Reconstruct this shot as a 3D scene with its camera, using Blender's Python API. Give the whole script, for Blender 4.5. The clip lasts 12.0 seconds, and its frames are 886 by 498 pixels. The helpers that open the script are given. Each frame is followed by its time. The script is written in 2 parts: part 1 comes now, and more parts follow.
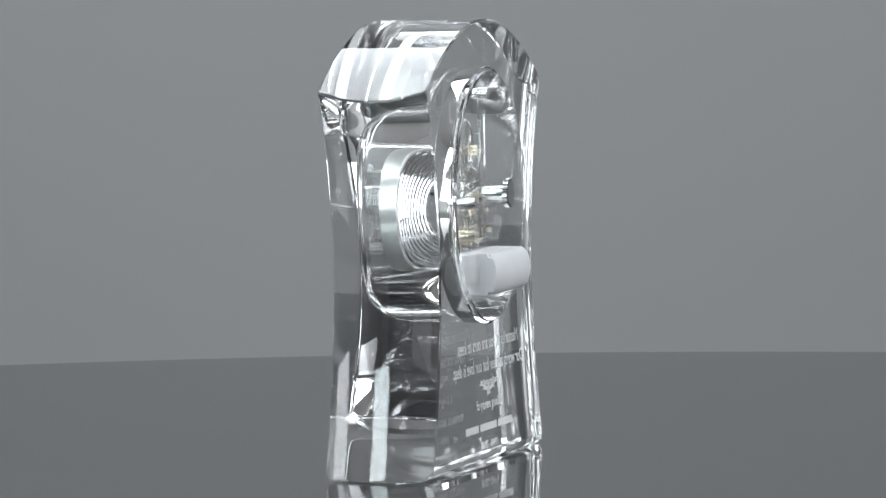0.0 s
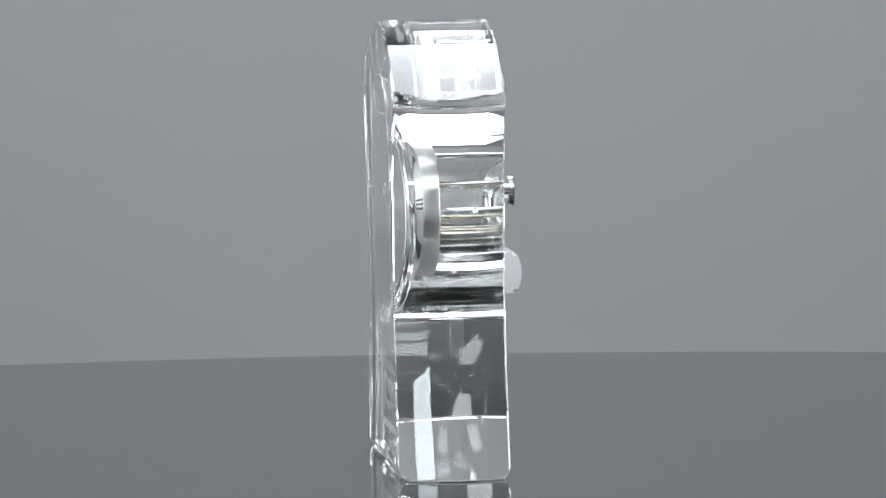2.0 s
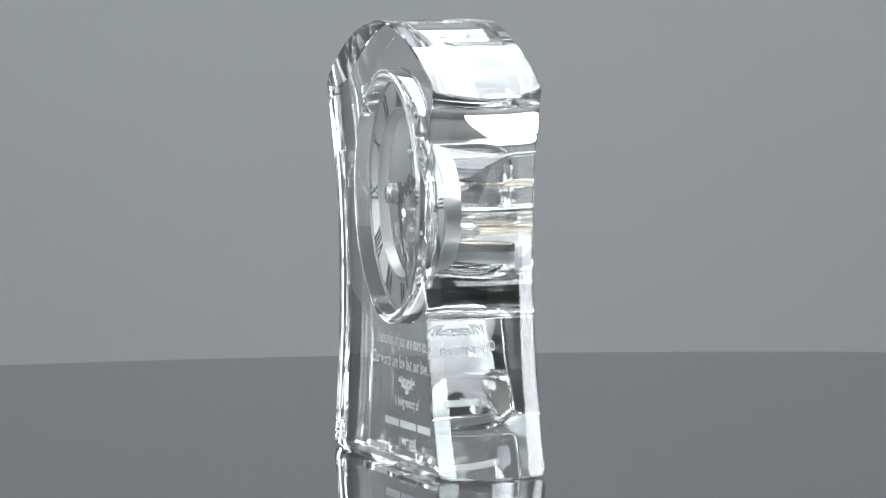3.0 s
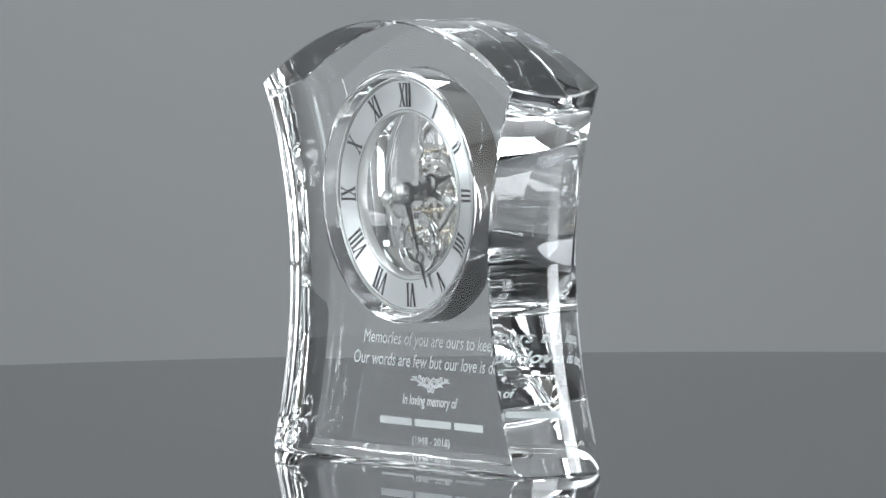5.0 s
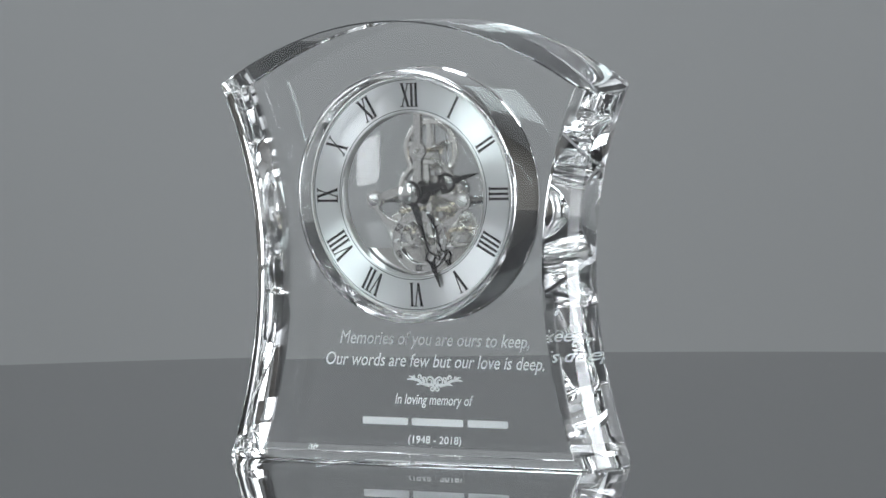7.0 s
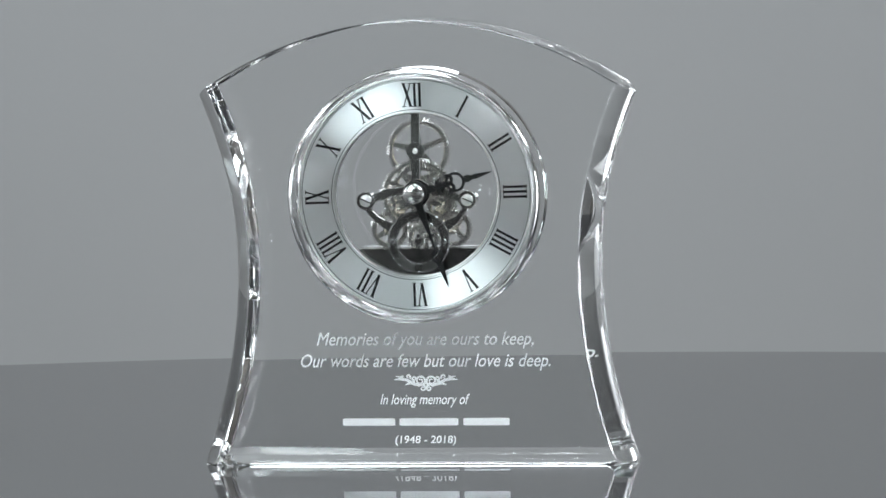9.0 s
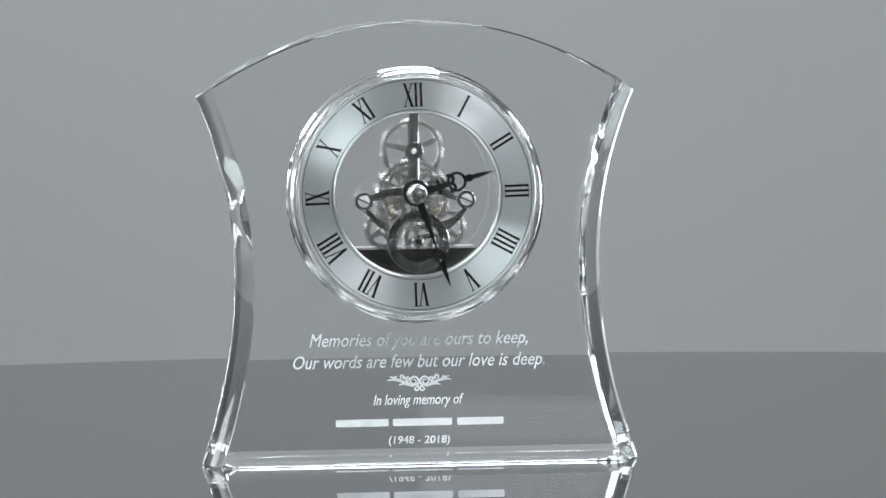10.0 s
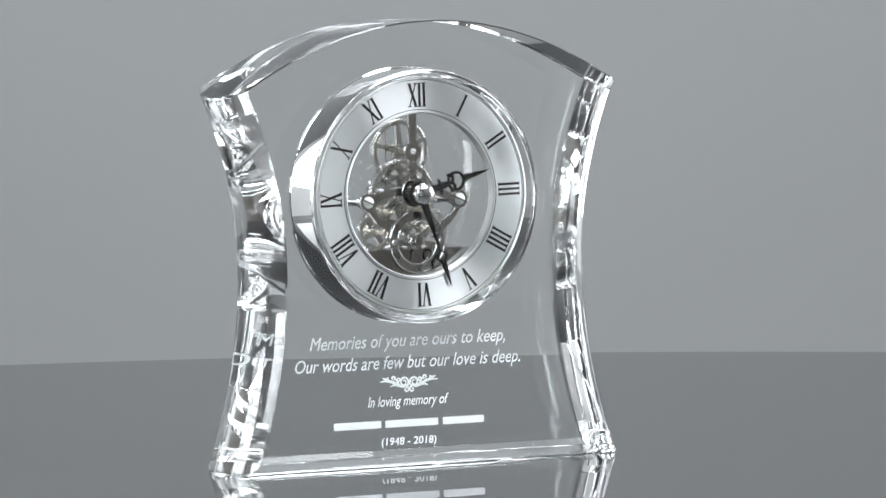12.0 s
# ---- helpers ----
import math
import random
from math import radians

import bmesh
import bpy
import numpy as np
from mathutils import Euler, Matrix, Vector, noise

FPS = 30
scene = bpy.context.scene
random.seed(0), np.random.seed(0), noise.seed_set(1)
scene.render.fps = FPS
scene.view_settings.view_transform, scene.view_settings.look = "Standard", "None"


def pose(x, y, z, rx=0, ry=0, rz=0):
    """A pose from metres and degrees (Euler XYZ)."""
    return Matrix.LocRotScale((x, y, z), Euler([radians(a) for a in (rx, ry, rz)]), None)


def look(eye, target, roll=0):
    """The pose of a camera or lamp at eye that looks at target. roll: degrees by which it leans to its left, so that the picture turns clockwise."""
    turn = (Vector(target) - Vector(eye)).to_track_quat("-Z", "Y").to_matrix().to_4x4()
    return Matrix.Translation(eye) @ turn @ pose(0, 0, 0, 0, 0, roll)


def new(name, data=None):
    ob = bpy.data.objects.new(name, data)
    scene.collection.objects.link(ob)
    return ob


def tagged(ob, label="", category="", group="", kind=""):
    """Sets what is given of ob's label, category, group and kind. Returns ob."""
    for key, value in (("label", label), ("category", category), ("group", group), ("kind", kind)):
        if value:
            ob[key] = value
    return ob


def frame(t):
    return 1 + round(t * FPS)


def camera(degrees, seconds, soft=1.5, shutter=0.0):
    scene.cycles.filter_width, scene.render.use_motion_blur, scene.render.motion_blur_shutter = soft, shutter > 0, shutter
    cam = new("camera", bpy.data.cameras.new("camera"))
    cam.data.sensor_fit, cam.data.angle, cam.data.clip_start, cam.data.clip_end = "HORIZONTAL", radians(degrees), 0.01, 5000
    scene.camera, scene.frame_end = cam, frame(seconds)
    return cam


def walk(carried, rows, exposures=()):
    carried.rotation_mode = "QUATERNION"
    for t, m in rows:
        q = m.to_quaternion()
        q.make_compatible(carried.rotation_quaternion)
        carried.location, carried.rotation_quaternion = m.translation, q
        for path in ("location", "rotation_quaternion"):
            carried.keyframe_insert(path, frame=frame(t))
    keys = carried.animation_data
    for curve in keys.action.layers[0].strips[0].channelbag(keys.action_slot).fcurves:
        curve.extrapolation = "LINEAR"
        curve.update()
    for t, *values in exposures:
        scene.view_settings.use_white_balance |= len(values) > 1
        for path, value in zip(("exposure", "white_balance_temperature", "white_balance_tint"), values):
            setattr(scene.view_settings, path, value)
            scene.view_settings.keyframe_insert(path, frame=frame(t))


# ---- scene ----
cam = camera(8.404, 12.0)

# ---------------------------------------------------------------- camera
EYE = (0.0, -2.73655, 0.26617)
AIM = (EYE[0] + math.sin(radians(0.22477)), EYE[1] + math.cos(radians(0.22477)), EYE[2] - math.tan(radians(3.5405)))
walk(cam, [(0.0, look(EYE, AIM, -0.903)), (12.0, look(EYE, AIM, -0.903))],
     exposures=[(0.0, -0.72), (1.5, -0.54), (3.0, -0.43), (5.0, -0.60), (6.5, -0.74), (7.0, -0.76), (9.0, -0.41), (9.5, -0.34), (12.0, -0.27)])

# ---------------------------------------------------------------- light
world = bpy.data.worlds.new("studio")
scene.world = world
world.use_nodes = True
world.node_tree.nodes["Background"].inputs[0].default_value = (0.5, 0.52, 0.55, 1)
world.node_tree.nodes["Background"].inputs[1].default_value = 0.02


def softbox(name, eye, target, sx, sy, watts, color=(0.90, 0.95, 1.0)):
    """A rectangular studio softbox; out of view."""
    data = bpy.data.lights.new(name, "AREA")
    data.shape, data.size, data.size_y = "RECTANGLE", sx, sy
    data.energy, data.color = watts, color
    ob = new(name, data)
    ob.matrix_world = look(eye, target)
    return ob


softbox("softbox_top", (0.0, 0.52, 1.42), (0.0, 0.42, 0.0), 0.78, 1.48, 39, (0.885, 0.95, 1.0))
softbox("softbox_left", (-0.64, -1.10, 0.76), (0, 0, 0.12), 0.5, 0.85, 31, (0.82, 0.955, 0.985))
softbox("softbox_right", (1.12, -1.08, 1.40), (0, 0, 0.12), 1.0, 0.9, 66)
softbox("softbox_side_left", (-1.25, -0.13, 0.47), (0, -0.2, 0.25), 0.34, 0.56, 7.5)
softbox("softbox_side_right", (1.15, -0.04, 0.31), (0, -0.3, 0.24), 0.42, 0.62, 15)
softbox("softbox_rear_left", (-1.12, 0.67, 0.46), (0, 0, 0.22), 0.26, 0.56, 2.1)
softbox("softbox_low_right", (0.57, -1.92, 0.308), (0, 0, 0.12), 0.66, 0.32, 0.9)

# cut crystal needs long light paths
scene.cycles.max_bounces, scene.cycles.glossy_bounces, scene.cycles.transmission_bounces = 40, 32, 32


# ---------------------------------------------------------------- materials
def material(name, color=(0.5, 0.5, 0.5), rough=0.5, metal=0.0, **more):
    m = bpy.data.materials.new(name)
    m.use_nodes = True
    b = m.node_tree.nodes["Principled BSDF"]
    b.inputs["Base Color"].default_value = (*color, 1)
    b.inputs["Roughness"].default_value = rough
    b.inputs["Metallic"].default_value = metal
    for key, value in more.items():
        b.inputs[key.replace("_", " ")].default_value = value
    return m


def vary(m, scale, low, high, what="Base Color", detail=6.0, stretch=(1, 1, 1), coords="Object"):
    """Drive one input of a material by noise between two values or colours."""
    t, b = m.node_tree, m.node_tree.nodes["Principled BSDF"]
    tc, mp = t.nodes.new("ShaderNodeTexCoord"), t.nodes.new("ShaderNodeMapping")
    nz, rp = t.nodes.new("ShaderNodeTexNoise"), t.nodes.new("ShaderNodeValToRGB")
    mp.inputs["Scale"].default_value = stretch
    nz.inputs["Scale"].default_value, nz.inputs["Detail"].default_value = scale, detail
    lo = low if isinstance(low, tuple) else (low,) * 3
    hi = high if isinstance(high, tuple) else (high,) * 3
    rp.color_ramp.elements[0].position, rp.color_ramp.elements[1].position = 0.3, 0.7
    rp.color_ramp.elements[0].color, rp.color_ramp.elements[1].color = (*lo, 1), (*hi, 1)
    t.links.new(tc.outputs[coords], mp.inputs[0])
    t.links.new(mp.outputs[0], nz.inputs["Vector"])
    t.links.new(nz.outputs["Fac"], rp.inputs[0])
    t.links.new(rp.outputs[0], b.inputs[what])
    return m


M_CRYSTAL = material("crystal", (0.995, 1.0, 0.998), 0.0, Transmission_Weight=1.0, IOR=1.52)
M_ACRYLIC = material("clear_acrylic", (0.985, 0.99, 0.99), 0.0, Transmission_Weight=1.0, IOR=1.49)
M_CHROME = vary(material("chrome", (0.78, 0.79, 0.8), 0.08, 1.0), 900, 0.05, 0.14, "Roughness")
M_NICKEL = vary(material("brushed_nickel", (0.62, 0.61, 0.60), 0.13, 1.0), 700, 0.09, 0.17, "Roughness", stretch=(1, 1, 14))
M_SATIN = vary(material("satin_steel", (0.74, 0.74, 0.73), 0.36, 1.0), 900, 0.3, 0.42, "Roughness")
M_GEAR = vary(material("gear_steel", (0.72, 0.71, 0.69), 0.21, 1.0), 400, 0.19, 0.24, "Roughness")
M_BOSS = vary(material("turned_steel", (0.62, 0.62, 0.61), 0.2, 1.0), 900, 0.14, 0.24, "Roughness")
M_BRASS = vary(material("pale_brass", (0.74, 0.68, 0.56), 0.25, 1.0), 800, 0.18, 0.34, "Roughness")
M_BLACK = vary(material("black_lacquer", (0.008, 0.008, 0.009), 0.5, Specular_IOR_Level=0.25), 600, 0.42, 0.6, "Roughness")
M_DARK = vary(material("dark_plate", (0.5, 0.49, 0.48), 0.09, 1.0), 60, 0.06, 0.12, "Roughness")
M_BOX = vary(material("satin_silver_plastic", (0.55, 0.55, 0.56), 0.3, 0.2), 40, (0.51, 0.51, 0.52), (0.59, 0.59, 0.6))
M_TABLE = vary(material("black_acrylic", (0.012, 0.012, 0.013), 0.0, IOR=1.5), 3, 0.0, 0.012, "Roughness")
M_PAPER = vary(material("grey_paper", (0.207, 0.207, 0.209), 0.9), 1.1, (0.199, 0.199, 0.201), (0.215, 0.215, 0.217), detail=3)
M_WALL = vary(material("studio_wall", (0.7, 0.7, 0.7), 0.8), 2, (0.78, 0.78, 0.78), (0.84, 0.84, 0.84))
M_WARM = vary(material("tan_wall_paint", (0.38, 0.355, 0.33), 0.8), 2, (0.36, 0.335, 0.31), (0.4, 0.375, 0.35))
M_DARK_WALL = vary(material("unseen_dark_wall", (0.09, 0.09, 0.09), 0.9), 3, (0.08, 0.08, 0.08), (0.1, 0.1, 0.1))
M_FLOOR = vary(material("studio_floor", (0.42, 0.37, 0.32), 0.6), 4, (0.38, 0.335, 0.29), (0.46, 0.405, 0.35), stretch=(6, 0.6, 1))


def dial_metal():
    """Silver with fine concentric brushing; the sheen runs along the radius."""
    m = material("brushed_silver", (0.94, 0.95, 0.955), 0.36, 1.0, Anisotropic=1.0, Anisotropic_Rotation=0.25)
    t, b = m.node_tree, m.node_tree.nodes["Principled BSDF"]
    tg = t.nodes.new("ShaderNodeTangent")
    tg.direction_type, tg.axis = "RADIAL", "Y"
    t.links.new(tg.outputs[0], b.inputs["Tangent"])
    return m


M_DIAL = dial_metal()


def frosted():
    """Sandblasted engraving: scatters light to both sides."""
    m = bpy.data.materials.new("frosted_engraving")
    m.use_nodes = True
    t = m.node_tree
    b = t.nodes["Principled BSDF"]
    b.inputs["Base Color"].default_value = (0.95, 0.95, 0.955, 1)
    b.inputs["Roughness"].default_value = 0.7
    tl, mx = t.nodes.new("ShaderNodeBsdfTranslucent"), t.nodes.new("ShaderNodeMixShader")
    tl.inputs[0].default_value = (0.95, 0.955, 0.96, 1)
    mx.inputs[0].default_value = 0.12
    t.links.new(b.outputs[0], mx.inputs[1])
    t.links.new(tl.outputs[0], mx.inputs[2])
    t.links.new(mx.outputs[0], t.nodes["Material Output"].inputs[0])
    return m


M_FROST = frosted()


# ---------------------------------------------------------------- mesh helpers
def part(name, bm, mat, parent=None, label="", smooth=30.0, m=None):
    me = bpy.data.meshes.new(name)
    bmesh.ops.recalc_face_normals(bm, faces=bm.faces)
    bm.to_mesh(me)
    bm.free()
    me.materials.append(mat)
    if smooth:
        me.shade_smooth()
        me.set_sharp_from_angle(angle=radians(smooth))
    ob = new(name, me)
    if m is not None:
        ob.matrix_basis = m
    if parent is not None:
        ob.parent = parent
    if label:
        tagged(ob, label)
    return ob


def lathe(bm, profile, n=96, close=True, cx=0.0, cz=0.0):
    """Turn a profile of (radius, y) round the y axis through (cx, cz)."""
    rings = []
    for r, y in profile:
        if r < 1e-7:
            rings.append([bm.verts.new((cx, y, cz))])
        else:
            rings.append([bm.verts.new((cx + r * math.cos(2 * math.pi * i / n), y, cz + r * math.sin(2 * math.pi * i / n))) for i in range(n)])
    pairs = list(zip(rings, rings[1:])) + ([(rings[-1], rings[0])] if close else [])
    for a, b in pairs:
        for i in range(n):
            j = (i + 1) % n
            if len(a) == 1 and len(b) == 1:
                continue
            if len(a) == 1:
                bm.faces.new((a[0], b[i], b[j]))
            elif len(b) == 1:
                bm.faces.new((a[i], b[0], a[j]))
            else:
                bm.faces.new((a[i], b[i], b[j], a[j]))
    return bm


def tube(bm, ro, ri, y0, y1, c=0.0002, n=96, cx=0.0, cz=0.0):
    """A ring with small chamfers."""
    return lathe(bm, [(ro - c, y0), (ro, y0 + c), (ro, y1 - c), (ro - c, y1), (ri + c, y1), (ri, y1 - c), (ri, y0 + c), (ri + c, y0)], n, True, cx, cz)


def disc(bm, r, y0, y1, c=0.0002, n=64, cx=0.0, cz=0.0):
    """A solid disc or rod along y with small chamfers."""
    return lathe(bm, [(0, y0), (r - c, y0), (r, y0 + c), (r, y1 - c), (r - c, y1), (0, y1)], n, False, cx, cz)


def plate(bm, pts, y0, y1):
    """A flat shape in the x-z plane, given by its outline, between two depths."""
    a = [bm.verts.new((x, y0, z)) for x, z in pts]
    b = [bm.verts.new((x, y1, z)) for x, z in pts]
    bm.faces.new(a)
    bm.faces.new(b[::-1])
    n = len(pts)
    for i in range(n):
        bm.faces.new((a[i], b[i], b[(i + 1) % n], a[(i + 1) % n]))
    return bm


def ribbon(bm, pts, widths, y0, y1):
    """A flat band along a line in the x-z plane, as wide as given at each point."""
    left, right = [], []
    for i, (x, z) in enumerate(pts):
        p, q = pts[max(i - 1, 0)], pts[min(i + 1, len(pts) - 1)]
        dx, dz = q[0] - p[0], q[1] - p[1]
        d = math.hypot(dx, dz) or 1.0
        w = widths[i] / 2 if hasattr(widths, "__len__") else widths / 2
        left.append((x - dz / d * w, z + dx / d * w))
        right.append((x + dz / d * w, z - dx / d * w))
    rows = [[bm.verts.new((p[0], y, p[1])) for p in side] for side in (left, right) for y in (y0, y1)]
    lf, lb, rf, rb = rows
    for i in range(len(pts) - 1):
        bm.faces.new((lf[i], lf[i + 1], rf[i + 1], rf[i]))
        bm.faces.new((lb[i], rb[i], rb[i + 1], lb[i + 1]))
        bm.faces.new((lf[i], lb[i], lb[i + 1], lf[i + 1]))
        bm.faces.new((rf[i], rf[i + 1], rb[i + 1], rb[i]))
    for i in (0, -1):
        bm.faces.new((lf[i], rf[i], rb[i], lb[i]))
    return bm


def arc(cx, cz, r, a0, a1, n=16):
    return [(cx + r * math.cos(radians(a0 + (a1 - a0) * i / n)), cz + r * math.sin(radians(a0 + (a1 - a0) * i / n))) for i in range(n + 1)]


def box(bm, x0, x1, y0, y1, z0, z1):
    return plate(bm, [(x0, z0), (x1, z0), (x1, z1), (x0, z1)], y0, y1)


def gear(bm, cx, cz, r, teeth, spokes, y0, y1, rim=0.0030, hub=0.003, phase=0.0, depth=0.0009):
    """A spoked clock wheel."""
    n, c = teeth * 4, 0.0005
    rows = [[] for _ in range(8)]
    for i in range(n):
        a = 2 * math.pi * i / n + phase
        ro, ri = (r if i % 4 in (0, 1) else r - depth), r - rim
        for row, (q, y) in zip(rows, ((ri + c, y0), (ro - c, y0), (ro, y0 + c), (ro, y1 - c), (ro - c, y1), (ri + c, y1), (ri, y1 - c), (ri, y0 + c))):
            row.append(bm.verts.new((cx + q * math.cos(a), y, cz + q * math.sin(a))))
    for a, b in zip(rows, rows[1:] + rows[:1]):
        for i in range(n):
            bm.faces.new((a[i], a[(i + 1) % n], b[(i + 1) % n], b[i]))
    for s in range(spokes):
        a = 2 * math.pi * s / spokes + phase + 0.3
        pts = [(cx + d * math.cos(a), cz + d * math.sin(a)) for d in (hub * 0.8, r - rim * 0.9)]
        ribbon(bm, pts, [0.0030, 0.0020], y0 + 0.0002, y1 - 0.0002)
    disc(bm, hub, y0 - 0.0003, y1 + 0.0003, 0.0002, 24, cx, cz)
    return bm


# ---------------------------------------------------------------- studio
def studio():
    """A closed, plain grey room round the table, with a paper backdrop."""
    def slab(name, x0, x1, y0, y1, z0, z1, mat, label):
        bm = bmesh.new()
        box(bm, x0, x1, y0, y1, z0, z1)
        return tagged(part(name, bm, mat, smooth=0), label, name.split("_")[0], kind="structure")
    # Unseen floor, kept pale and warm to lift dark parts of the crystal.
    slab("floor", -2.0, 3.2, -4.6, 2.6, -0.85, -0.75, M_FLOOR, "pale wooden studio floor")
    slab("ceiling", -2.0, 3.2, -4.6, 2.6, 2.6, 2.7, M_WALL, "plain grey studio ceiling")
    # Out of view; set close in to bounce more light from the left.
    slab("wall_west", -2.0, -1.9, -4.6, 2.6, -0.75, 2.6, M_WALL, "plain grey unseen bounce wall")
    # Unseen wall, its tan chosen to warm what the crystal reflects.
    slab("wall_east", 3.1, 3.2, -4.6, 2.6, -0.75, 2.6, M_WARM, "plain tan studio wall")
    # Unseen wall, made dark so the movement's metal has darkness to reflect.
    slab("wall_south", -1.9, 3.1, -4.6, -4.5, -0.75, 2.6, M_DARK_WALL, "unseen dark wall that darkens reflections")
    slab("wall_north", -1.9, 3.1, 2.5, 2.6, -0.75, 2.6, M_WALL, "plain grey unseen bounce wall behind the backdrop")
    bm = bmesh.new()
    box(bm, -1.88, 2.4, 1.55, 1.56, -0.74, 2.4)
    tagged(part("backdrop", bm, M_PAPER, smooth=0), "plain mid-grey paper studio backdrop behind the table", "backdrop", kind="structure")


def round_table():
    """Round table with a black polished top; its far rim shows behind the clock."""
    cy = -0.31
    table = tagged(new("round_table"), "round table with a polished black mirror-like top", "table")
    table.location = (0, cy, -0.75)

    def turned(name, profile, mat, n, label=""):
        bm = bmesh.new()
        lathe(bm, profile, n, False)
        bmesh.ops.rotate(bm, verts=bm.verts, cent=(0, 0, 0), matrix=Matrix.Rotation(radians(90), 3, "X"))
        return part(name, bm, mat, table, label)
    turned("tabletop", [(0, 0.73), (0.924, 0.73), (0.93, 0.733), (0.93, 0.747), (0.927, 0.75), (0, 0.75)], M_TABLE, 240, "polished black acrylic tabletop")
    turned("pedestal", [(0, 0.02), (0.06, 0.02), (0.045, 0.1), (0.045, 0.66), (0.1, 0.728), (0, 0.728)], M_DARK, 48)
    turned("base", [(0, 0.0), (0.32, 0.0), (0.32, 0.012), (0.06, 0.03), (0, 0.03)], M_DARK, 64)


studio()
round_table()

# ---------------------------------------------------------------- crystal clock
YF, YB = -0.0180, 0.0318          # front and back face
YM, HALF = (YF + YB) / 2, (YB - YF) / 2
APEX, KTOP = 0.2011, 3.34         # crown of the arch and its fall
WAIST, ZW = 0.0755, 0.090         # half width of the face at the waist, and its height
BULGE = 0.0080                    # the sides swell between the faces
BORE_X, BORE_Z, BORE_R = -0.0012, 0.1211, 0.0578
DIAL_X, DIAL_Z = -0.0008, 0.1219
DIAL_Y = 0.0010
YBORE = -0.0062                   # floor of the bore
X0 = -0.0008

clock = tagged(new("crystal_clock"), "clear crystal mantel clock with silver skeleton dial and engraved verse", "clock")


def half_width(z):
    if z > ZW:
        return WAIST + 0.0167 * ((z - ZW) / 0.0777) ** 2
    return WAIST + 0.0158 * ((ZW - z) / 0.088) ** 2


def outline(dw, dtop, dbot):
    """The block's outline in the x-z plane, all round, from the bottom's left end."""
    x = 0.095
    for _ in range(30):
        x = half_width(APEX - dtop - KTOP * x * x) + dw
    ztop = APEX - dtop - KTOP * x * x
    wb = half_width(dbot) + dw
    ch = 0.0008                   # the long edges are taken off a little
    pts = [(-(wb - ch) + 2 * (wb - ch) * i / 59, dbot) for i in range(60)]
    side = [dbot + ch + (ztop - dbot - 1.6 * ch) * i / 119 for i in range(120)]
    pts += [(half_width(z) + dw, z) for z in side]
    pts += [(px, APEX - dtop - KTOP * px * px) for px in [(x - ch) * (1 - 2 * i / 159) for i in range(160)]]
    pts += [(-half_width(z) - dw, z) for z in side[::-1]]
    return [(px + X0, pz) for px, pz in pts]


def crystal_block():
    bm = bmesh.new()
    c, foot = 0.0007, 0.0046

    def lift(y):
        """Height of the rounded foot at a depth."""
        d = foot - min(y - YF, YB - y)
        return foot - math.sqrt(foot * foot - d * d) if d > 0 else 0.0
    ys = [YF + c + (YB - YF - 2 * c) * i / 36 for i in range(37)]
    ys += [y for k in range(1, 12) for y in (YF + foot * (1 - math.cos(radians(7.5 * k))), YB - foot * (1 - math.cos(radians(7.5 * k))))]
    ys = sorted(y for y in ys if YF + c - 1e-6 <= y <= YB - c + 1e-6)
    ys = [y for k, y in enumerate(ys) if k == 0 or y - ys[k - 1] > 0.0001]
    stations = [(YF, -c, c, foot)]
    stations += [(y, BULGE * (1 - ((y - YM) / (HALF - c)) ** 2), 0.0, lift(y)) for y in ys]
    stations.append((YB, -c, c, foot))
    loops = []
    for y, dw, dtop, dbot in stations:
        ring = []
        for x, z in outline(dw, dtop, dbot):
            # hand-polished sides ripple a little
            calm = max(0.0, 1 - ((y - YM) / (HALF - 0.004)) ** 2) * min(1.0, max(0.0, (z - 0.012) / 0.02)) * (1 if abs(x) > 0.073 else 0)
            wave = 0.00006 * calm * noise.noise((x * 8, y * 45, z * 60))
            ring.append(bm.verts.new((x + math.copysign(wave, x), y, z)))
        loops.append(ring)
    n = len(loops[0])
    for a, b in zip(loops, loops[1:]):
        for i in range(n):
            bm.faces.new((a[i], b[i], b[(i + 1) % n], a[(i + 1) % n]))
    # blind bore, opened from the back, with a rounded floor
    e, f = 0.0007, 0.0040
    prof = [(YB, BORE_R + e), (YB - e, BORE_R)] + [(YBORE + f - f * math.sin(radians(a)), BORE_R - f + f * math.cos(radians(a))) for a in range(0, 91, 9)]
    bore = []
    for y, r in prof:
        ring = []
        for v in loops[0]:
            a = math.atan2(v.co.z - BORE_Z, v.co.x - BORE_X)
            ring.append(bm.verts.new((BORE_X + r * math.cos(a), y, BORE_Z + r * math.sin(a))))
        bore.append(ring)
    bm.faces.new(bore[-1])
    bm.faces.new(loops[0])
    for a, b in [(loops[-1], bore[0])] + list(zip(bore, bore[1:])):
        for i in range(n):
            bm.faces.new((a[i], b[i], b[(i + 1) % n], a[(i + 1) % n]))
    bmesh.ops.translate(bm, verts=bm.verts, vec=(0, 0, 0.0003))
    bm.normal_update()
    for edge in bm.edges:
        flat = any(len(f.verts) > 4 or abs(f.normal.y) > 0.9999 for f in edge.link_faces)
        edge.smooth = edge.calc_face_angle(0.0) < radians(13) and not (flat and edge.calc_face_angle(0.0) > radians(1))
    for f in bm.faces:
        f.smooth = True
    return part("crystal_block", bm, M_CRYSTAL, clock, "clear polished crystal block with arched top and waisted sides", smooth=0)


block = crystal_block()


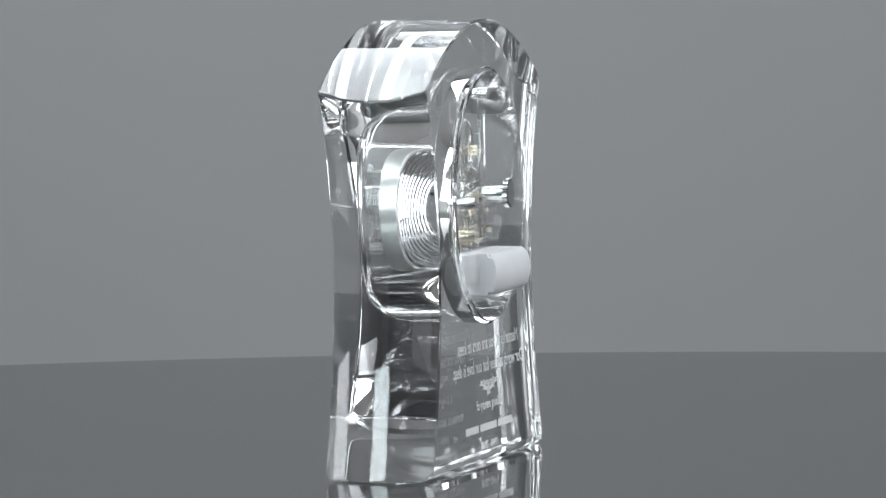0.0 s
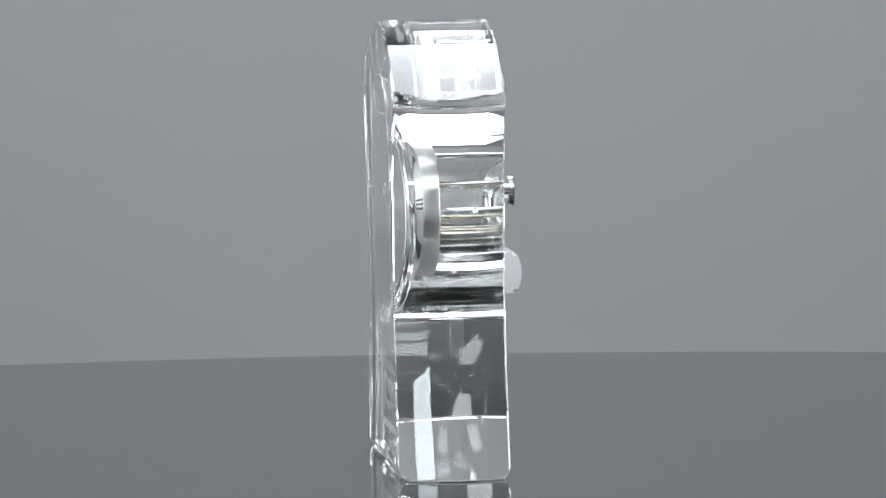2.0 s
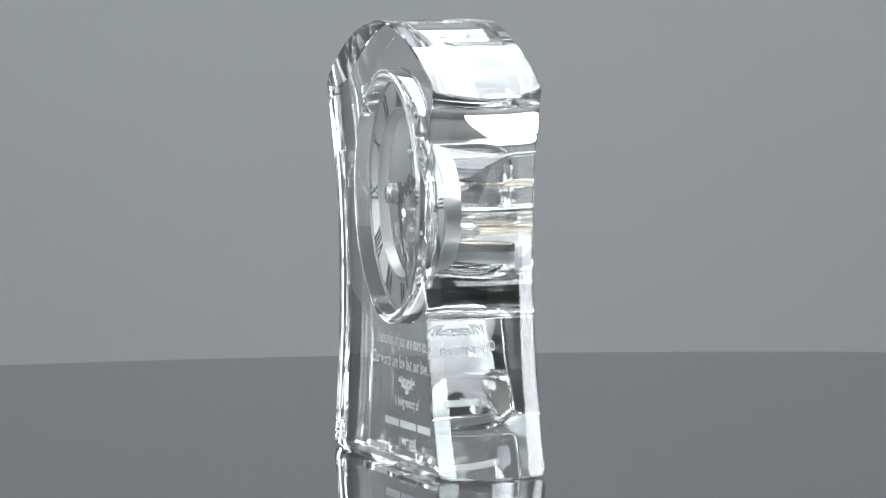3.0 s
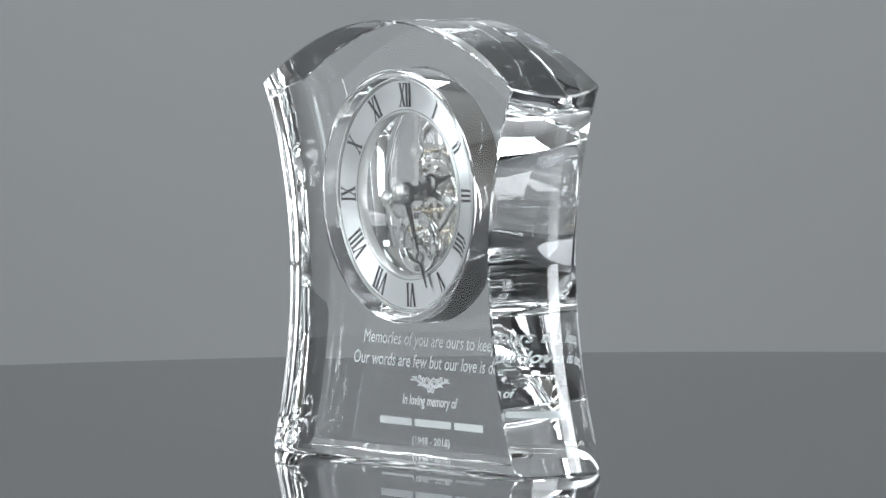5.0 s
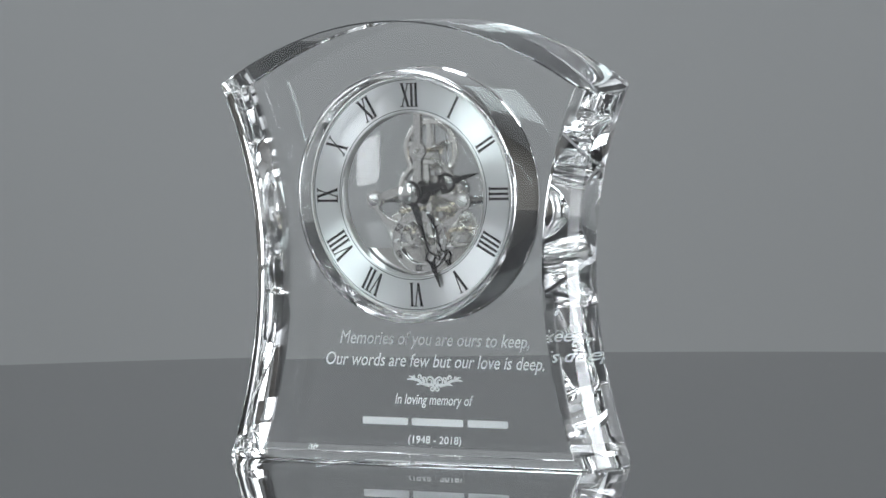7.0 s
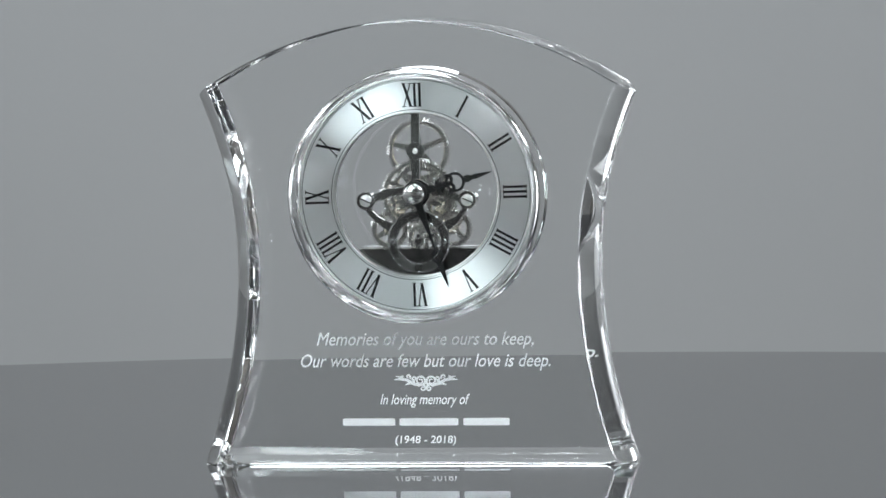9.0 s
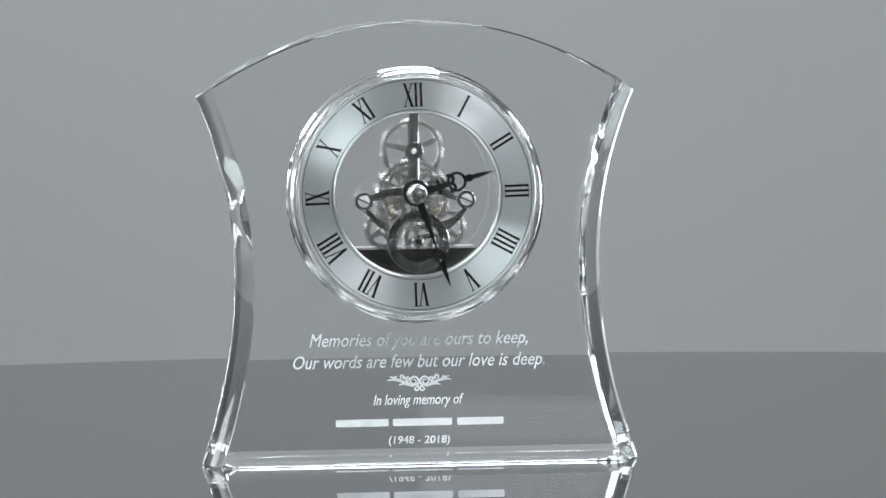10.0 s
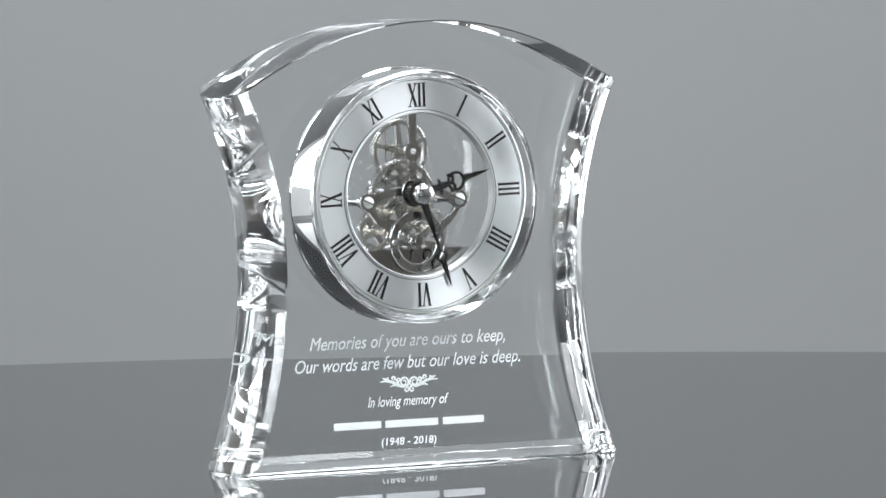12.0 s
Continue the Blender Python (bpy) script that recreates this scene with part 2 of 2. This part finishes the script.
def clock_case():
    """The clear disc that closes the bore at the back."""
    bm = bmesh.new()
    disc(bm, BORE_R - 0.001, YB + 0.0002, YB + 0.0022, 0.0005, 128, BORE_X, BORE_Z)
    back = part("back_disc", bm, M_ACRYLIC, clock, "clear acrylic back disc")
    back.visible_shadow = False


clock_case()


def roman(text):
    """Outlines of one Roman numeral, centred, 10.5 mm high: thick and thin strokes with serifs."""
    h, strokes, x = 0.0052, [], 0.0
    wide = {"I": 0.0023, "V": 0.0046, "X": 0.0046}
    total = sum(wide[ch] for ch in text)
    x = -total / 2
    for ch in text:
        m = x + wide[ch] / 2
        if ch == "I":
            strokes += [((m, -h), (m, h), 0.00105)]
            strokes += [((m - 0.0009, s * h), (m + 0.0009, s * h), 0.0004) for s in (-1, 1)]
        elif ch == "V":
            strokes += [((m - 0.0016, h), (m, -h), 0.00115), ((m + 0.0016, h), (m, -h), 0.0005)]
            strokes += [((m + s * 0.0016 - 0.0009, h), (m + s * 0.0016 + 0.0009, h), 0.0004) for s in (-1, 1)]
        else:
            strokes += [((m - 0.0016, h), (m + 0.0016, -h), 0.00115), ((m + 0.0016, h), (m - 0.0016, -h), 0.0005)]
            strokes += [((m + s * 0.0016 - 0.0009, k * h), (m + s * 0.0016 + 0.0009, k * h), 0.0004) for s in (-1, 1) for k in (-1, 1)]
        x += wide[ch]
    return strokes


def dial():
    at = pose(DIAL_X, DIAL_Y, DIAL_Z, 0, -1.3, 0)
    bm = bmesh.new()
    lathe(bm, [(0.0374, 0.0), (0.0526, 0.0), (0.0531, 0.0005), (0.0531, 0.0042), (0.0374, 0.0042)], 160)
    ring = part("dial_ring", bm, M_DIAL, clock, "silver dial ring with circular brushing", m=at)
    bm = bmesh.new()
    lathe(bm, [(0.0370, 0.0003), (0.0372, -0.0004), (0.0376, -0.0006), (0.0379, -0.0003), (0.0379, 0.0002), (0.0373, 0.0042), (0.0370, 0.0042)], 160)
    part("inner_bezel", bm, M_SATIN, ring, "thin polished chrome inner rim")
    bm = bmesh.new()
    tube(bm, 0.0540, 0.0531, -0.0006, 0.0048, 0.0002, 160)
    part("outer_rim", bm, M_SATIN, ring, "polished chrome outer rim")
    bm = bmesh.new()
    ridges = [(0.0378 + 0.00025 * k, 0.0048 - 0.00013 * math.cos(math.pi * k / 3)) for k in range(61)]
    lathe(bm, [(0.0378, 0.0043)] + ridges + [(0.0528, 0.0043)], 128)
    part("ridged_back", bm, M_CHROME, ring, "finely ridged bright metal back of the dial")
    for r in (0.0387, 0.0523):
        bm = bmesh.new()
        tube(bm, r + 0.00012, r - 0.00012, -0.00012, -0.00001, 0.00001, 128)
        part("line_ring", bm, M_BLACK, ring, smooth=0)
    for i, text in enumerate(("XII", "I", "II", "III", "IIII", "V", "VI", "VII", "VIII", "IX", "X", "XI")):
        bm = bmesh.new()
        k = 0
        for (ax, az), (bx, bz), w in roman(text):
            ribbon(bm, [(ax, az), (bx, bz)], w, -0.00022 - 0.00001 * k, -0.00002)
            k += 1
        a = radians(30 * i)
        part("numeral", bm, M_BLACK, ring, smooth=0, m=pose(0.0454 * math.sin(a), 0, 0.0454 * math.cos(a), 0, 30 * i, 0))


dial()
HUB = (-0.0011, 0.1225)


def clock_hands():
    """Hour and minute pointers in black, on a domed steel boss."""
    def pointer(name, strokes, rings, angle, y):
        bm = bmesh.new()
        for k, (pts, widths) in enumerate(strokes):
            ribbon(bm, pts, widths, y + 0.00002 * k, y + 0.0006 - 0.00002 * k)
        for x, z, r, w in rings:
            lathe(bm, [(r, y), (r, y + 0.0006), (r - w, y + 0.0006), (r - w, y)], 36, True, x, z)
        disc(bm, 0.0055, y - 0.0001, y + 0.0007, 0.0001, 32)
        return part(name, bm, M_BLACK, clock, "black lacquered ornate " + name.replace("_", " "), smooth=0, m=pose(HUB[0], 0, HUB[1], 0, angle, 0))

    def crook(s):
        """A curl of the crescent inside the hour pointer's ring."""
        return [(s * x, z) for x, z in arc(0.0019, 0.0161, 0.0018, 200, -30, 14)]
    pointer("hour_pointer",
            [([(0, 0.002), (0, 0.0070), (0, 0.0098), (0, 0.0112), (0, 0.0126), (0, 0.0150)], [0.0032, 0.0036, 0.0026, 0.0018, 0.0034, 0.0022]),
             ([(-0.0035, 0.0106), (0, 0.0110), (0.0035, 0.0106)], [0.0009, 0.0024, 0.0009]),
             (crook(1), 0.0015), (crook(-1), 0.0015),
             ([(0, 0.0233), (0, 0.0238), (0, 0.0250), (0, 0.0262), (0, 0.0270), (0, 0.0284), (0, 0.0365)], [0.0012, 0.0030, 0.0036, 0.0028, 0.0016, 0.0025, 0.0003])],
            [(0, 0.0190, 0.0046, 0.0013)], 74.6, 0.0004)
    pointer("minute_pointer",
            [([(0, 0.002), (0, 0.0060), (0, 0.0110), (0, 0.0200), (0, 0.0282)], [0.0026, 0.0036, 0.0030, 0.0014, 0.0008]),
             ([(-0.0020, 0.0202), (0, 0.0210), (0.0020, 0.0202)], [0.0005, 0.0013, 0.0005]),
             ([(0, 0.0276), (0.0024, 0.0300), (0.0024, 0.0312), (0, 0.0340)], [0.0009, 0.0011, 0.0011, 0.0014]),
             ([(0, 0.0276), (-0.0024, 0.0300), (-0.0024, 0.0312), (0, 0.0340)], [0.0009, 0.0011, 0.0011, 0.0014]),
             ([(0, 0.0333), (0, 0.0345), (0, 0.0375), (0, 0.0448)], [0.0024, 0.0028, 0.0022, 0.0003])],
            [], 160.8, -0.0006)
    bm = bmesh.new()
    n = 72
    prof = [(0.0046 * math.sin(k), -0.0046 - 0.0016 * math.cos(k), 0.0) for k in np.linspace(0.12, math.pi / 2 - 0.1, 9)]
    prof += [(0.0048, -0.0044, 1.0), (0.0048, 0.0009, 1.0), (0.0036, 0.0011, 0.0), (0.0036, 0.0090, 0.0)]
    rows = []
    for r, y, cut in prof:
        rows.append([bm.verts.new((HUB[0] + (r - 0.00022 * cut * (i % 2)) * math.cos(2 * math.pi * i / n), y,
                                   HUB[1] + (r - 0.00022 * cut * (i % 2)) * math.sin(2 * math.pi * i / n))) for i in range(n)])
    for a, b in zip(rows, rows[1:]):
        for i in range(n):
            bm.faces.new((a[i], a[(i + 1) % n], b[(i + 1) % n], b[i]))
    bm.faces.new(rows[0])
    bm.faces.new(rows[-1][::-1])
    part("boss", bm, M_BOSS, clock, "domed satin steel centre boss with knurled side", smooth=24)


clock_hands()


def movement():
    """Skeleton movement: front bridge with screws, seconds ring, wheels, posts, base plate."""
    y0, y1 = 0.0065, 0.0081
    bm = bmesh.new()
    ribbon(bm, [(-0.0013, 0.1597), (-0.0015, HUB[1] + 0.004)], 0.0041, y0, y1)
    disc(bm, 0.0043, y0 - 0.0002, y1, 0.0002, 40, -0.0016, 0.1415)
    disc(bm, 0.0064, y0 - 0.0003, y1, 0.0002, 48, *HUB)
    for s, (px, pz) in ((-1, (-0.0247, 0.1190)), (1, (0.0219, 0.1190))):
        disc(bm, 0.0042, y0 - 0.0002, y1, 0.0002, 40, px, pz)
        ribbon(bm, [(HUB[0] + s * 0.005, HUB[1] + 0.0008), (HUB[0] + s * 0.012, HUB[1] + 0.0004), (px - s * 0.002, pz + 0.0004)], [0.0046, 0.0040, 0.0034], y0, y1)
        mid = (px * 0.78 + s * 0.0004, pz - 0.0085)
        end = (s * 0.0125 - 0.0005, 0.1068)
        ribbon(bm, [(px, pz - 0.002), (px * 0.92, pz - 0.005), mid, end], [0.0030, 0.0028, 0.0030, 0.0046], y0, y1)
    bm.normal_update()
    rims = [e for e in bm.edges if len(e.link_faces) == 2 and e.calc_face_angle(0.0) > radians(60) and max(abs(v.co.y - y0) for v in e.verts) < 0.00005]
    bmesh.ops.bevel(bm, geom=rims, offset=0.00035, segments=1, affect="EDGES")
    bridge = part("bridge", bm, M_NICKEL, clock, "brushed nickel three-armed bridge with bright chamfered edges")
    for px, pz, r in ((-0.0247, 0.1190, 0.0028), (0.0219, 0.1190, 0.0028), (-0.0016, 0.1415, 0.0013)):
        bm = bmesh.new()
        lathe(bm, [(0, y0 - 0.0005), (r * 0.9, y0 - 0.0005), (r, y0 - 0.0003), (r, y0 + 0.0004), (0, y0 + 0.0004)], 32, False, px, pz)
        screw = part("screw", bm, M_NICKEL, bridge, "polished steel slotted screw")
        for side in (-1, 1):
            # half a domed head on each side of the slot
            bm = bmesh.new()
            cap = [(0, y0 - 0.0016)] + [(r * 0.97 * math.sin(radians(k)), y0 - 0.0004 - 0.0012 * math.cos(radians(k))) for k in (15, 30, 45, 60, 75, 90)]
            lathe(bm, cap + [(0, y0 - 0.0004)], 32, False, px, pz)
            across = Vector((side * 0.42, 0, side * 0.91))
            cut = bmesh.ops.bisect_plane(bm, geom=bm.verts[:] + bm.edges[:] + bm.faces[:], plane_co=Vector((px, 0, pz)) + across * r * 0.13, plane_no=across, clear_inner=True)
            bmesh.ops.edgeloop_fill(bm, edges=[g for g in cut["geom_cut"] if isinstance(g, bmesh.types.BMEdge)])
            part("screw_head", bm, M_SATIN, screw)
    # seconds ring
    cx, cz = -0.0005, 0.1003
    bm = bmesh.new()
    tube(bm, 0.0141, 0.0099, y0 - 0.0012, y0 - 0.0002, 0.0002, 96, cx, cz)
    ring = part("seconds_ring", bm, M_NICKEL, clock, "small nickel seconds ring with figures")
    for ro, ri in ((0.0142, 0.0137), (0.0103, 0.0098)):
        bm = bmesh.new()
        tube(bm, ro, ri, y0 - 0.0014, y0 - 0.0004, 0.0001, 96, cx, cz)
        part("rim", bm, M_CHROME, ring, "thin bright rim")
    for i, word in enumerate(("60", "10", "20", "30", "40", "50")):
        lettering("figure", word, 0.0030, None, ring, M_BLACK, pose(cx + 0.0120 * math.sin(radians(60 * i)), y0 - 0.00135, cz + 0.0120 * math.cos(radians(60 * i)), 0, 60 * i, 0))
    for s in (-1, 1):
        bm = bmesh.new()
        disc(bm, 0.0011, y0 - 0.0017, y0 - 0.0008, 0.0002, 20, cx + s * 0.0119, cz + 0.0002)
        part("screw", bm, M_CHROME, ring)
    bm = bmesh.new()
    disc(bm, 0.0026, 0.0073, 0.021, 0.0002, 24, cx, cz)
    part("seconds_arbor", bm, M_GEAR, clock)
    # wheels on their arbors
    for x, z, r, teeth, spokes, y, ph in ((-0.0017, 0.1414, 0.0147, 60, 5, 0.0191, 0.1), (-0.0020, 0.1208, 0.0170, 66, 6, 0.0171, 0.3),
                                          (-0.0020, 0.1208, 0.0142, 56, 5, 0.0216, 0.7), (-0.0155, 0.1050, 0.0090, 40, 4, 0.0181, 0.2),
                                          (0.0135, 0.1055, 0.0092, 40, 4, 0.0191, 0.5), (0.0005, 0.1010, 0.0078, 32, 4, 0.0156, 0.0),
                                          (0.0080, 0.1150, 0.0075, 32, 4, 0.0231, 0.4), (-0.0110, 0.1140, 0.0075, 32, 4, 0.0241, 0.1)):
        bm = bmesh.new()
        gear(bm, x, z, r, teeth, spokes, y - 0.0006, y + 0.0018, phase=ph, hub=min(0.003, r * 0.3))
        wheel = part("gear_wheel", bm, M_GEAR, clock, "toothed steel clock wheel with spokes", smooth=0)
        bm = bmesh.new()
        disc(bm, 0.0011, 0.0083, 0.0286, 0.0002, 20, x, z)
        # long ribbed pinion behind the wheel
        ribs = [(x + (0.0027 - 0.0006 * (k // 2 % 2)) * math.cos(math.pi * k / 14), z + (0.0027 - 0.0006 * (k // 2 % 2)) * math.sin(math.pi * k / 14)) for k in range(28)]
        plate(bm, ribs, min(y + 0.002, 0.0200), min(y + 0.0075, 0.0262))
        part("arbor", bm, M_BRASS, wheel, "pale brass arbor and ribbed pinion")
    # rear bridge and posts
    bm = bmesh.new()
    ribbon(bm, [(-0.0015, 0.1725), (-0.0015, 0.0985)], 0.0060, 0.0273, 0.0289)
    ribbon(bm, [(-0.0247, 0.1190), (-0.0015, 0.1150), (0.0219, 0.1190)], 0.0050, 0.0274, 0.0288)
    part("rear_bridge", bm, M_ACRYLIC, clock, "clear acrylic rear bridge")
    for x, z in ((-0.0247, 0.1190), (0.0219, 0.1190), (-0.0016, 0.1680)):
        bm = bmesh.new()
        lathe(bm, [(0, 0.0083), (0.0022, 0.0083), (0.0026, 0.009), (0.0026, 0.014), (0.002, 0.0146), (0.002, 0.0266), (0.0026, 0.027), (0.0026, 0.0316), (0, 0.0316)], 28, False, x, z)
        part("post", bm, M_CHROME, clock, "polished steel spacer post")
    # base plate below the wheels, closing the ring's lower segment
    bm = bmesh.new()
    r, zc = 0.0370, 0.0970 - DIAL_Z
    a = math.degrees(math.asin(zc / r))
    plate(bm, arc(DIAL_X, DIAL_Z, r, 180 - a, 360 + a, 40), 0.0068, 0.0236)
    part("base_block", bm, M_DARK, clock, "dark polished metal base block below the wheels")


def lettering(name, text, height, width, parent, mat, m, shear=0.0, label=""):
    """Raised flat lettering with the built-in font, centred, facing -y."""
    cu = bpy.data.curves.new(name, "FONT")
    cu.body, cu.size, cu.shear, cu.resolution_u = text, 1.0, shear, 3
    tmp = new(name, cu)
    bpy.context.view_layer.update()
    me = bpy.data.meshes.new_from_object(tmp.evaluated_get(bpy.context.evaluated_depsgraph_get()))
    bpy.data.objects.remove(tmp)
    xs, ys = [v.co.x for v in me.vertices], [v.co.y for v in me.vertices]
    w, h = max(xs) - min(xs), max(ys) - min(ys)
    sy = height / h
    sx = width / w if width else sy
    cx, cy = (max(xs) + min(xs)) / 2, (max(ys) + min(ys)) / 2
    for v in me.vertices:
        v.co = ((v.co.x - cx) * sx, 0.0, (v.co.y - cy) * sy)
    me.materials.clear()
    if mat is M_FROST:
        # broaden the strokes a little
        bm = bmesh.new()
        bm.from_mesh(me)
        push = {}
        for edge in bm.edges:
            if len(edge.link_faces) == 1:
                a, b = edge.verts
                side = Vector((-(b.co.z - a.co.z), 0, b.co.x - a.co.x)).normalized()
                if side.dot(edge.link_faces[0].calc_center_median() - a.co) > 0:
                    side.negate()
                for v in edge.verts:
                    push[v] = push.get(v, Vector()) + side
        for v, d in push.items():
            if d.length > 0.2:
                v.co += d.normalized() * 0.00008
        bm.to_mesh(me)
        bm.free()
    me.materials.append(mat)
    ob = new(name, me)
    ob.parent, ob.matrix_basis = parent, m
    if label:
        tagged(ob, label)
    return ob


movement()


def battery_box():
    """Cell compartment across the back, with rounded edges, and its end lid."""
    bm = bmesh.new()
    zc, r = 0.0872, 0.0094
    x0, x1, y0, y1 = -0.030, 0.027, 0.0240, YB + 0.0122
    prof = [(y1 - 0.0045 + 0.0045 * math.cos(radians(a)), zc + r * math.sin(radians(a))) for a in range(-90, 91, 9)] + [(y0, zc + r), (y0, zc - r)]
    a = [bm.verts.new((x0, y, z)) for y, z in prof]
    b = [bm.verts.new((x1, y, z)) for y, z in prof]
    bm.faces.new(a)
    bm.faces.new(b[::-1])
    for i in range(len(prof)):
        j = (i + 1) % len(prof)
        bm.faces.new((a[i], b[i], b[j], a[j]))
    bmesh.ops.bevel(bm, geom=[e for e in bm.edges if abs(e.verts[0].co.x - e.verts[1].co.x) < 1e-6], offset=0.0012, segments=3, affect="EDGES")
    body = part("battery_box", bm, M_BOX, clock, "satin silver battery compartment across the back")
    bm = bmesh.new()
    box(bm, x1 - 0.0002, x1 + 0.0006, y1 - 0.016, y1 - 0.008, zc - 0.004, zc + 0.004)
    part("lid", bm, M_BOX, body)


def setting_knob():
    bm = bmesh.new()
    lathe(bm, [(0, 0.0291), (0.0034, 0.0291), (0.0034, YB + 0.0088), (0, YB + 0.0088)], 40, False, *HUB)
    stem = part("setting_stem", bm, M_CHROME, clock, "polished steel setting stem")
    bm = bmesh.new()
    n = 72
    rows = []
    for y, r in ((YB + 0.0088, 0.0058), (YB + 0.0092, 0.0066), (YB + 0.0112, 0.0066), (YB + 0.0117, 0.0060)):
        rows.append([bm.verts.new((HUB[0] + (r - (0.0003 if i % 2 else 0)) * math.cos(2 * math.pi * i / n), y, HUB[1] + (r - (0.0003 if i % 2 else 0)) * math.sin(2 * math.pi * i / n))) for i in range(n)])
    for a, b in zip(rows, rows[1:]):
        for i in range(n):
            bm.faces.new((a[i], a[(i + 1) % n], b[(i + 1) % n], b[i]))
    bm.faces.new(rows[0])
    bm.faces.new(rows[-1][::-1])
    part("knob", bm, M_CHROME, stem, "knurled chrome setting knob", smooth=20)


battery_box()
setting_knob()


def inscription():
    """Sandblasted verse on the back face, read through the crystal."""
    y = YB - 0.00015
    for text, x0, x1, z, h in (("Memories of you are ours to keep,", -0.0502, 0.0499, 0.0541, 0.0079),
                               ("Our words are few but our love is deep.", -0.0577, 0.0575, 0.0441, 0.0079),
                               ("In loving memory of", -0.0212, 0.0202, 0.0265, 0.0062),
                               ("(1948 - 2018)", -0.0145, 0.0135, 0.0082, 0.0045)):
        lettering("engraved_line", text, h, x1 - x0, clock, M_FROST, pose((x0 + x1) / 2, y, z), 0.3 if text[0] != "(" else 0.1, "white frosted engraved line")
    for x0, x1 in ((-0.0387, -0.0145), (-0.0125, 0.0147), (0.0170, 0.0383)):
        bm = bmesh.new()
        ribbon(bm, [(x0, 0.0168), (x0 + 0.001, 0.0168), (x1 - 0.001, 0.0168), (x1, 0.0168)], [0.0028, 0.0034, 0.0034, 0.0028], y, y + 0.0001)
        part("engraved_bar", bm, M_FROST, clock, "white frosted engraved bar", smooth=0)
    # scroll ornament
    bm = bmesh.new()
    k = 0
    for s in (-1, 1):
        def curl(cx, cz, r, a0, a1, w, n=28):
            pts = [(s * (cx + r * (1 - 0.8 * i / n) * math.cos(radians(a0 + (a1 - a0) * i / n))), cz + r * (1 - 0.8 * i / n) * math.sin(radians(a0 + (a1 - a0) * i / n))) for i in range(n + 1)]
            ribbon(bm, pts, [w * (1.1 - 0.6 * i / n) for i in range(n + 1)], y - 0.00001 * k, y + 0.0001 - 0.00001 * k)
        for args in ((0.0026, 0.0357, 0.0025, 250, -330, 0.0010), (0.0015, 0.0323, 0.0014, 100, 520, 0.0009), (0.0052, 0.0367, 0.0012, -100, 330, 0.0009),
                     (0.0082, 0.0375, 0.0012, 230, -110, 0.0010), (0.0108, 0.0374, 0.0008, -120, 260, 0.0008)):
            curl(*args)
            k += 1
        for pts, widths in (([(0.0006, 0.0346), (0.0030, 0.0335), (0.0060, 0.0345), (0.0090, 0.0361), (0.0120, 0.0365), (0.0148, 0.0362)], [0.0006, 0.0012, 0.0016, 0.0014, 0.0011, 0.0003]),
                            ([(0.0055, 0.0344), (0.0075, 0.0345), (0.0096, 0.0339)], [0.0012, 0.0011, 0.0003]),
                            ([(0.0100, 0.0363), (0.0120, 0.0374), (0.0138, 0.0378)], [0.0010, 0.0010, 0.0003])):
            k += 1
            ribbon(bm, [(s * px, pz) for px, pz in pts], widths, y - 0.00001 * k, y + 0.0001 - 0.00001 * k)
    part("engraved_ornament", bm, M_FROST, clock, "white frosted scroll ornament", smooth=0)


inscription()

# seconds pointer on the small ring, the one part that runs on the clock
bm = bmesh.new()
ribbon(bm, [(0, -0.0035), (0, 0), (0, 0.0088)], [0.0012, 0.0013, 0.0004], 0.0043, 0.0047)
disc(bm, 0.0018, 0.0041, 0.0073, 0.0002, 24)
seconds = part("seconds_pointer", bm, M_DARK, clock, "small dark seconds pointer")


def motions():
    """The clock turns on its base; the seconds pointer steps round its ring."""
    turn = ((0.0, -106.59), (0.5, -101.33), (1.0, -96.05), (1.5, -90.75), (2.0, -85.42), (2.5, -80.07), (3.0, -74.7), (3.5, -69.29), (4.0, -63.86),
            (4.5, -58.4), (5.0, -52.92), (5.5, -47.4), (6.0, -41.85), (6.5, -36.28), (7.0, -30.68), (7.5, -25.04), (8.0, -19.37), (8.5, -13.67),
            (9.0, -7.94), (9.5, -2.17), (10.0, 3.63), (10.5, 9.46), (11.0, 15.33), (11.5, 21.24), (12.0, 27.18))
    walk(clock, [(t, pose(0, 0, 0, 0, 0, a)) for t, a in turn])
    walk(seconds, [(float(t), pose(-0.0005, 0, 0.1003, 0, 180 + 6 * (t - 9.5), 0)) for t in range(13)])


motions()
